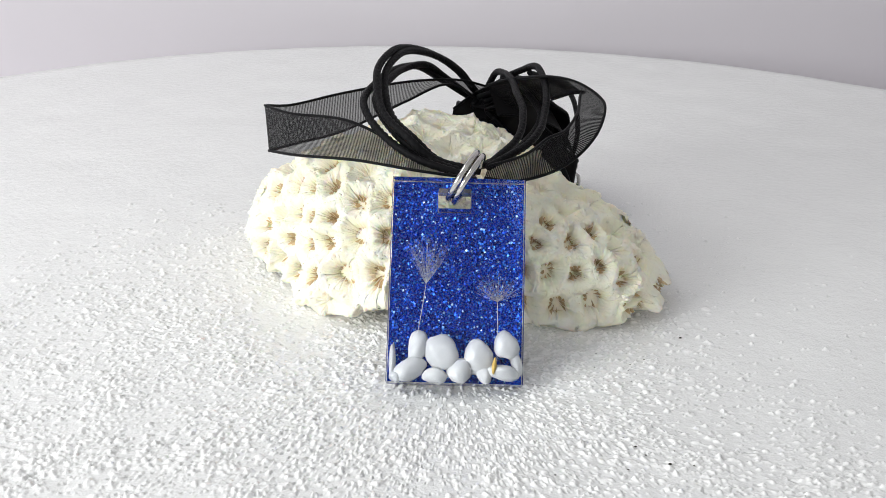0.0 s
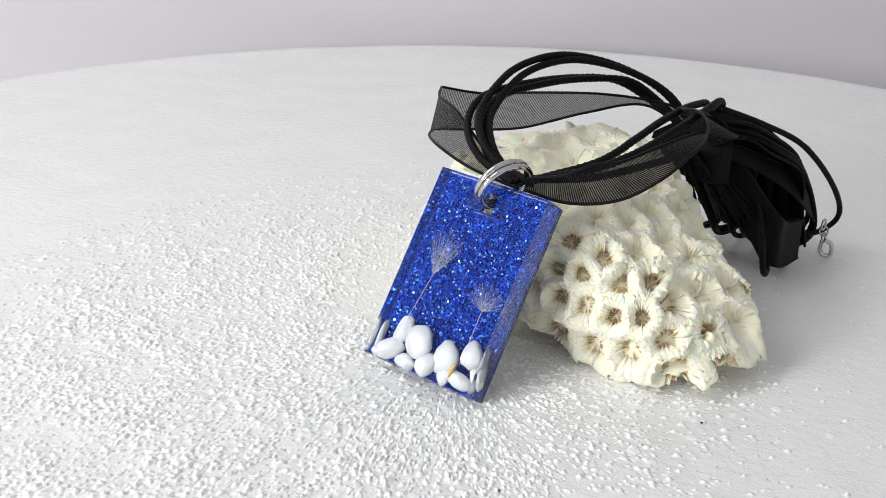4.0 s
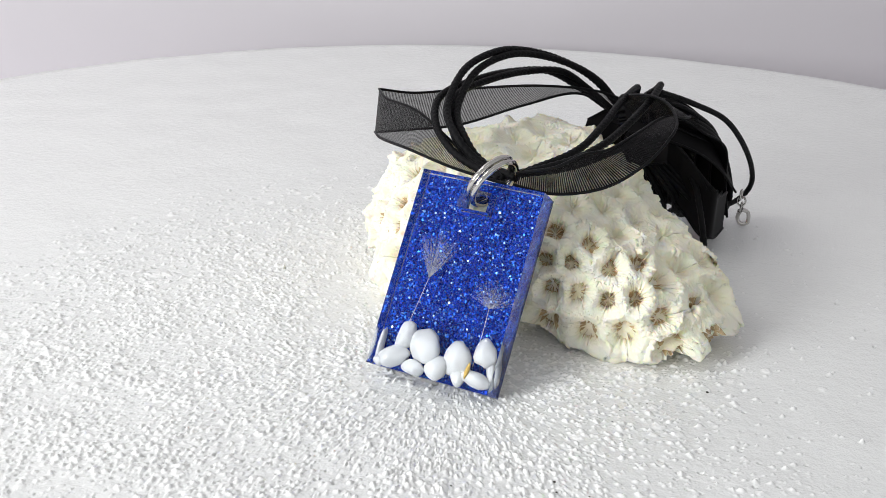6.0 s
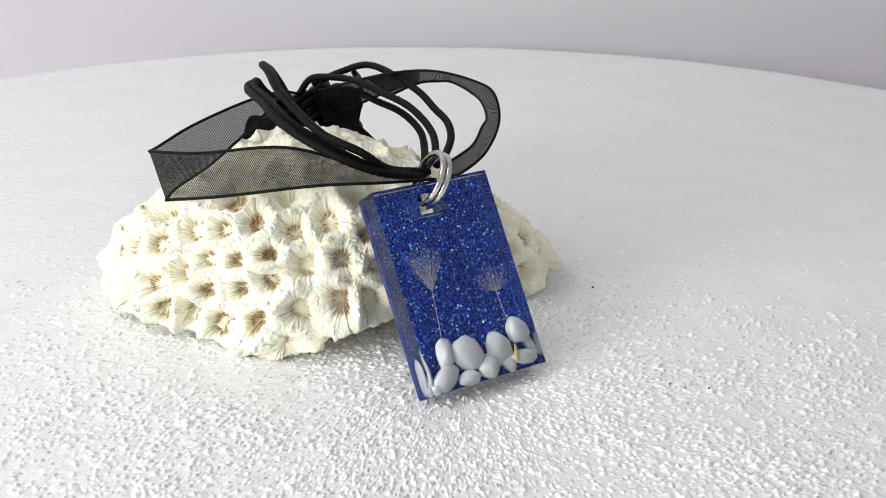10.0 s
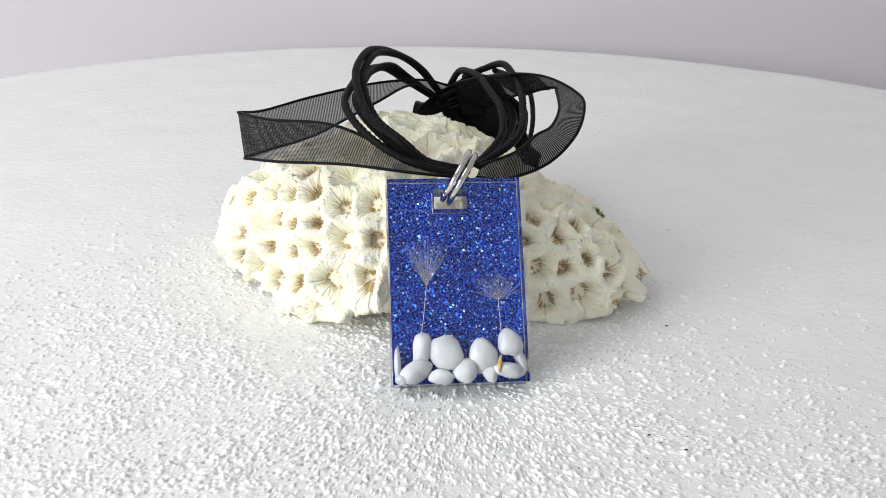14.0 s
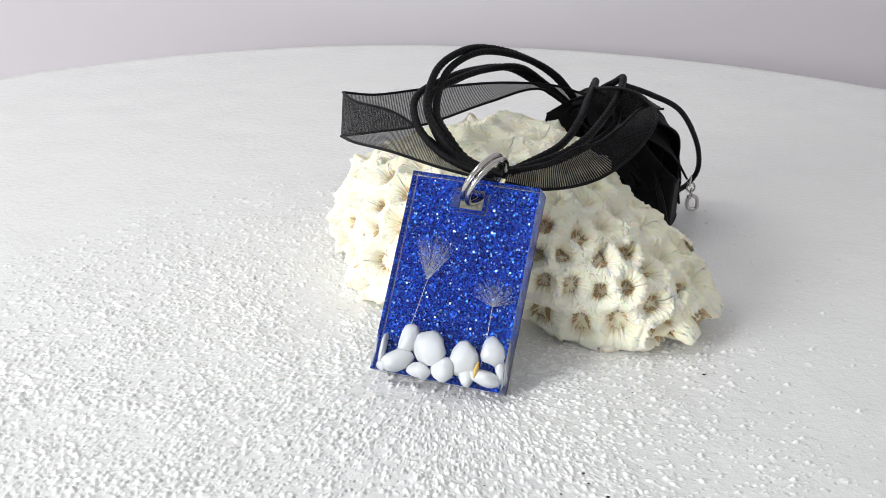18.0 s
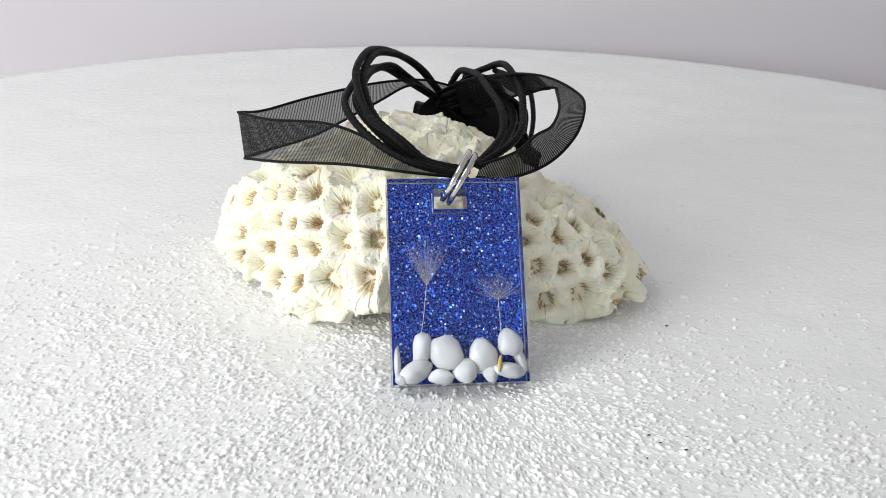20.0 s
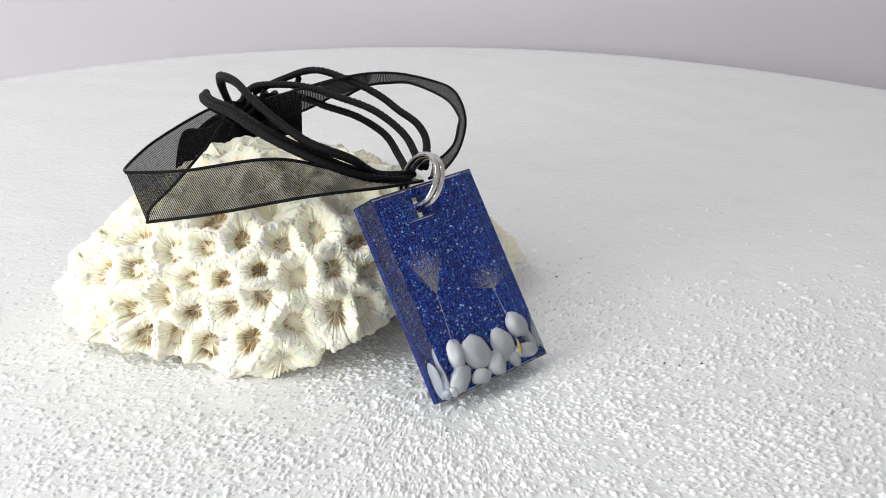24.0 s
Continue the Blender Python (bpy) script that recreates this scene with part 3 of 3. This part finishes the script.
def pendant():
    root = carrier("pendant")
    tagged(root, "rectangular clear resin pendant with blue glitter, white pebbles and dandelion seeds", "pendant")
    block = part("resin_block", block_with_hole(), RESIN, root, "clear glossy resin block", smooth=False)
    block.visible_shadow = False
    block.data.materials.append(SANDED)
    for face in block.data.polygons:
        if abs(face.normal.z) < 0.5:
            face.material_index = 1
    # glitter sheet near the back, leaving the slot free
    bm = bmesh.new()
    g0, g1 = 0.03, 0.9
    m = 0.1
    for u0, v0, u1, v1 in ((m, m, P_W - m, HOLE[1] - 0.08), (m, HOLE[3] + 0.08, P_W - m, P_H - m), (m, HOLE[1] - 0.08, HOLE[0] - 0.08, HOLE[3] + 0.08), (HOLE[2] + 0.08, HOLE[1] - 0.08, P_W - m, HOLE[3] + 0.08)):
        made = bmesh.ops.create_cube(bm, size=1.0)["verts"]
        for q in made:
            q.co = Vector(((u0 + (q.co.x + 0.5) * (u1 - u0)) * MM, (v0 + (q.co.y + 0.5) * (v1 - v0)) * MM, (g0 + (q.co.z + 0.5) * (g1 - g0)) * MM))
    part("glitter_layer", bm, GLITTER, root, "deep blue glitter layer", smooth=False)
    rng = np.random.default_rng(3)
    verts, faces = [], []
    for k in range(6400):
        u, v = rng.uniform(0.5, P_W - 0.5), rng.uniform(0.5, P_H - 0.5)
        if HOLE[0] - 0.7 < u < HOLE[2] + 0.7 and HOLE[1] - 0.7 < v < HOLE[3] + 0.7:
            continue
        w = 1.15 + rng.uniform(0, 0.5)
        nrm = Vector((rng.normal(0, 0.5), rng.normal(0, 0.5), 1)).normalized()
        rot = nrm.to_track_quat("Z", "Y").to_matrix()
        r = rng.uniform(0.09, 0.23)
        o = len(verts)
        for h in range(6):
            q = rot @ Vector((r * math.cos(h * math.pi / 3), r * math.sin(h * math.pi / 3), 0))
            verts.append(((u + q.x) * MM, (v + q.y) * MM, (w + q.z) * MM))
        faces.append(tuple(range(o, o + 6)))
    tagged(mesh_object("glitter_flakes", verts, faces, FLAKE, root, False, "sparkling blue glitter flakes"), kind="stuff")
    for k, (u, v, w, su, sv, sw, turn) in enumerate(PEBBLES):
        pebble(root, u * 0.985, v * 0.97 - 0.25, w, su * 0.97, sv * 0.97, sw, turn, k)
    dandelion(root, (4.3, 5.0, 3.4), (5.9, 15.9, 3.0), 0.6, 190, 1, 7.4)
    dandelion(root, (17.5, 3.8, 3.3), (17.4, 13.3, 3.0), 1.25, 150, 2, 4.6)
    tube("seed_husk", [(16.9, 1.6, 4.4), (17.0, 2.5, 4.4), (17.1, 3.3, 4.4), (17.2, 4.3, 4.4)], [0.1] + [0.1 + 0.28 * math.sin(math.pi * k / 30) for k in range(1, 31)], SEED, root, 10, 8, label="golden brown dandelion seed")
    # two steel rings through the slot
    inv = PENDANT_BASE.inverted()
    A = Vector((0.50, 0.20, 0.84)).normalized()
    B = Vector((0.0, 0.86, -0.5))
    B = (B - A * A.dot(B)).normalized()
    N = A.cross(B)
    for s in (-0.55, 0.55):
        line = []
        for k in range(48):
            a = 2 * math.pi * k / 48
            q = Vector((0.9, 9.9, 29.9)) + A * 4.5 * math.cos(a) + B * 4.8 * math.sin(a) + N * s
            line.append(tuple((inv @ (q * MM)) / MM))
        tube("jump_ring", line, 0.5, STEEL, root, 0, 10, closed=True, label="polished steel ring")
    return root


# u, v, w, half sizes, turn
PEBBLES = [
    (3.7, 2.4, 3.1, 2.9, 1.8, 1.4, 28), (5.0, 6.2, 2.9, 1.7, 2.7, 1.3, -14), (8.9, 5.4, 3.2, 2.9, 2.8, 1.5, 5),
    (7.8, 1.5, 3.3, 2.1, 1.3, 1.3, 0), (11.7, 2.4, 3.2, 2.0, 2.1, 1.4, 0), (14.8, 4.6, 2.9, 2.4, 3.0, 1.5, 8),
    # the thin one at u 20.8 stands in for a reflection in the side wall
    (19.2, 6.8, 3.2, 2.0, 2.4, 1.4, 8), (18.9, 2.3, 3.4, 2.6, 1.25, 1.2, -10), (20.8, 4.4, 2.4, 0.9, 2.6, 1.2, 16),
    (0.9, 3.8, 2.4, 0.55, 3.2, 1.2, 0), (15.8, 1.8, 3.1, 1.2, 1.5, 1.1, 20), (1.5, 1.2, 3.0, 1.1, 0.9, 1.2, 0),
]
PENDANT = pendant()

# ---------------------------------------------------------------- necklace
def ribbon(name, parent, points, widths, ups, mat, label="", per=10):
    """A strip with its two woven edges. points: its middle line; widths in mm; ups: where its upper edge points."""
    line, up = spline(points, per), spline(ups, per)
    wid = spline([(w, 0, 0) for w in widths], per)[:, 0]
    up /= np.linalg.norm(up, axis=1)[:, None]
    across = 6
    run = np.concatenate([[0], np.cumsum(np.linalg.norm(np.diff(line, axis=0), axis=1))])
    verts, uvs, faces = [], [], []
    for i in range(len(line)):
        for k in range(across + 1):
            s = k / across - 0.5
            verts.append((line[i] + up[i] * s * wid[i]) * MM)
            uvs.append((run[i], s * wid[i]))
    a = across + 1
    for i in range(len(line) - 1):
        for k in range(across):
            faces.append((i * a + k, i * a + k + 1, (i + 1) * a + k + 1, (i + 1) * a + k))
    ob = mesh_object(name, verts, faces, mat, parent, True, label, uvs)
    for s in (-0.5, 0.5):
        v, f = tube_data(line + up * (s * wid)[:, None], 0.26, 6)
        mesh_object("ribbon_edge", v, f, CORD, ob, True)
    return ob


def strip(name, parent, low, high, mat, label="", per=12):
    """A ribbon between its two woven edges."""
    low, high = spline(low, per), spline(high, per)
    across = 6
    mid = (low + high) / 2
    run = np.concatenate([[0], np.cumsum(np.linalg.norm(np.diff(mid, axis=0), axis=1))])
    a = across + 1
    verts = [(low[i] + (high[i] - low[i]) * k / across) * MM for i in range(len(low)) for k in range(a)]
    uvs = [(run[i], 8.0 * k / across) for i in range(len(low)) for k in range(a)]
    faces = [(i * a + k, i * a + k + 1, (i + 1) * a + k + 1, (i + 1) * a + k) for i in range(len(low) - 1) for k in range(across)]
    ob = mesh_object(name, verts, faces, mat, parent, True, label, uvs)
    for edge in (low, high):
        v, f = tube_data(edge, 0.26, 6)
        mesh_object("ribbon_edge", v, f, CORD, ob, True)
    return ob


def necklace():
    root = carrier("necklace")
    tagged(root, "black necklace of waxed cords and sheer organza ribbon draped over coral", "necklace")
    strip("ribbon", root, [(-35.0, 34.6, 25.4), (-28.5, 25.8, 27.7), (-17.4, 15.6, 30.6), (-6.7, 10.9, 30.6), (2.8, 11.4, 29.2)],
          [(-35.9, 38.0, 33.0), (-30.0, 30.5, 33.9), (-18.8, 21.8, 35.4), (-7.2, 16.3, 31.5), (2.3, 13.5, 29.4)], SHEER, "sheer black organza ribbon")
    strip("ribbon", root, [(-35.0, 34.6, 25.4), (-30.5, 40.6, 24.9), (-22.0, 46.0, 25.8), (-10.7, 51.0, 30.1), (-2.1, 58.1, 31.8), (5, 63, 26.5)],
          [(-35.9, 38.0, 33.0), (-31.6, 45.3, 31.0), (-22.7, 51.4, 31.6), (-10.4, 56.3, 32.7), (-0.4, 61.6, 31.8), (6, 65, 29.5)], SHEER, "sheer black organza ribbon")
    strip("ribbon", root, [(4.0, 11.2, 29.4), (10.2, 14.9, 27.7), (17.5, 17.9, 29.2), (22.8, 21.4, 33.0), (25.2, 26.6, 36.6), (24.5, 32.0, 37.7), (20.9, 38.5, 38.4), (16.3, 43.6, 37.8), (11.1, 47.9, 36.0)],
          [(4.6, 11.0, 31.6), (10.6, 12.4, 33.2), (14.4, 14.9, 35.2), (17.6, 18.0, 35.7), (20.1, 24.0, 37.0), (21.6, 34.1, 37.2), (23.4, 42.4, 35.2), (22.4, 47.6, 33.7), (18, 50.6, 31.2)], LOOP, "black organza ribbon loop")
    strip("ribbon_wrap", root, [(19.6, 42.8, 37.6), (14.8, 46.2, 37.0), (9.6, 50, 35.4), (6, 58, 32)],
          [(23.6, 49.0, 33.2), (20.0, 53.2, 31.4), (15, 57, 28.4), (10, 63, 25)], LOOP, "doubled black organza ribbon")
    beta = [(3.2, 14.0, 29.6), (-4.1, 14.8, 31.2), (-8.9, 15.9, 34.7), (-13.3, 21.9, 37.3), (-14.8, 31.8, 41.2), (-12.9, 40.2, 42.7), (-10.3, 48.0, 41.7), (-5.7, 55.7, 38.7), (-0.8, 62, 34), (4.5, 66, 27)]
    alpha = [(0.8, 12.4, 29.4), (-7.6, 14.0, 31.8), (-13.8, 18.6, 34.9), (-16.9, 27.0, 37.4), (-14.9, 39.2, 37.8), (-12.5, 49.9, 36.9), (-8.5, 57.1, 35.7), (-3.8, 62.2, 31.8), (4, 65.5, 26)]
    gamma = [(x + 1.3 * w, y + 1.3 * w, z - 0.9 * w) for (x, y, z), w in zip(beta, (0.2, 0.5, 1, 1, 1, 1, 1, 1, 0.7, 0))]
    inner = [(x + 2.0 * w, y + 1.9 * w, z - 0.2 * w) for (x, y, z), w in zip(alpha, (0.3, 0.6, 1, 1, 1, 1, 1, 0.6, 0))]
    b = [(4.6, 12.8, 30.8), (10.9, 19.1, 32.3), (13.8, 24.5, 33.5), (14.9, 30.3, 34.3), (15.8, 37.0, 35.6), (15.9, 45.8, 36.6), (14.9, 54.4, 36.8), (12.3, 61.2, 34.0), (9, 66, 31)]
    a = [(4.4, 13.6, 30.6), (10.0, 23.5, 32.4), (11.3, 32.8, 34.4), (10.6, 42.0, 35.1), (10.0, 51.0, 35.2), (8.9, 58.5, 34.2), (7.6, 64.4, 32.6), (6.0, 67, 28.7)]
    c = [(1.8, 13.8, 30.0), (8.2, 23.1, 29.2), (12.9, 32.0, 29.9), (15.4, 42.3, 30.2), (14.9, 50.7, 30.4), (12.2, 57.5, 31.5), (9, 62, 29)]
    for k, line in enumerate((beta, alpha, gamma, inner, a, b, c)):
        tube("cord", line, 0.66, CORD, root, 34, 12, 0.02, k, "black waxed cotton cord", braid=0.13)
    # the rest of the cords and ribbon, tied in a skein behind the coral
    rng = random.Random(4)
    for k in range(15):
        f = k / 14
        o = [rng.uniform(-1.5, 1.5), rng.uniform(-2.5, 2.5), rng.uniform(-1.5, 1.5)]
        skein = [(4, 63, 27), (5 + 9 * f, 66, 28.5), (5 + 13 * f, 71, 26), (4 + 17.5 * f, 80, 19.5), (4 + 19.5 * f, 85, 9), (5 + 18 * f, 84, 4), (6 + 15 * f, 74, 5), (8 + 12 * f, 66, 12), (6, 63, 24)]
        tube("cord", [(p[0] + o[0], p[1] + o[1] * 0.8, max(0.9, p[2] + o[2])) for p in skein], 0.56, CORD, root, 20, 9, 0.02, 20 + k, "black waxed cotton cord", braid=0.13)
    for k in range(6):
        f = k / 5
        o = rng.uniform(-1.5, 1.5)
        band = [(4, 62 + o, 26.5), (6 + 7 * f, 65 + o, 27.5), (5 + 12 * f, 70 + o, 25.5), (4 + 16 * f, 77 + o, 21), (3 + 17.5 * f, 80 + o, 12), (3 + 19 * f, 80, 5)]
        ribbon("ribbon_wrap", root, [(p[0], p[1], p[2] - 0.5 * rng.random()) for p in band], [3, 5, 8, 9, 8, 7],
               [(1, -.4, rng.uniform(-.4, .4)) for _ in band], DENSE, "dense black layers of organza ribbon", 6)
    for k in range(4):
        f = k / 3
        band = [(8 + 2 * f, 62, 26 - 2 * f), (14 + 2 * f, 65, 19 - 2 * f), (20 + 2 * f, 65, 13 - 2 * f), (23 + 2 * f, 65, 9), (24 + f, 69, 7), (22 + 3 * f, 76, 6)]
        ribbon("ribbon_wrap", root, band, [8, 10, 11, 10, 9, 8], [(.3, -.3, 1), (.3, -.2, 1), (.2, -.2, 1), (.1, -.1, 1), (0, 0, 1), (0, 0, 1)], DENSE, "dense black layers of organza ribbon", 6)
    ribbon("ribbon_wrap", root, [(7, 60, 28), (12, 63, 28), (17, 68, 25.5), (21, 74, 20.5), (24, 80, 13)], [6, 9, 11, 11, 9],
           [(-.3, .2, .9), (-.4, .3, .85), (-.5, .3, .8), (-.5, .3, .8), (-.5, .3, .8)], DENSE, "dense black layers of organza ribbon", 8)
    strip("ribbon_wrap", root, [(-1.5, 59.5, 23), (4, 62, 19), (10, 62.5, 18), (16, 60, 20)], [(-1.0, 60.5, 26), (4, 63, 29), (10, 63, 31), (16, 60, 29.5)], DENSE, "dense black layers of organza ribbon")
    tube("cord", [(14, 58, 34.5), (19, 65, 31), (24, 73, 26), (27, 82, 17), (27.5, 88, 9), (25.5, 87, 5), (22, 80, 4)], 0.56, CORD, root, 30, 12, 0.02, 77, "black waxed cotton cord", braid=0.13)
    tube("cord", [(14, 66, 20), (20, 65, 16), (23, 62, 11), (25, 60, 5), (24, 64, 3), (22, 68, 6)], 0.6, CORD, root, 30, 12, 0.02, 78, "black waxed cotton cord", braid=0.13)
    # clasp with its links
    clasp = tube("clasp", [(27, 83.5, 4), (28.2, 84.5, 3), (28.3, 84.5, 0.9), (27, 84, 0.5), (26.2, 84, 1.6), (26.6, 83.5, 3.6)], 0.45, STEEL, root, 8, 8, label="small steel lobster clasp")
    for k in range(3):
        ring = [(27 - 0.2 * k + 0.9 * math.cos(q / 16 * 6.2832) * (k % 2), 83 + 0.9 * math.cos(q / 16 * 6.2832) * (1 - k % 2), 4.6 + 1.4 * k + 1.1 * math.sin(q / 16 * 6.2832)) for q in range(16)]
        tube("chain_link", ring, 0.22, STEEL, root, 0, 6, closed=True, label="steel chain link")
    return root


NECKLACE = necklace()


def motions():
    """The disc turns, and carries what lies on it."""
    for thing, base in ((DISC, Matrix()), (CORAL_THING, Matrix()), (PENDANT, PENDANT_BASE), (NECKLACE, Matrix())):
        walk(thing, [(t, pose(0, 0, 0, 0, 0, -turn) @ base) for t, turn in TURNS])


motions()
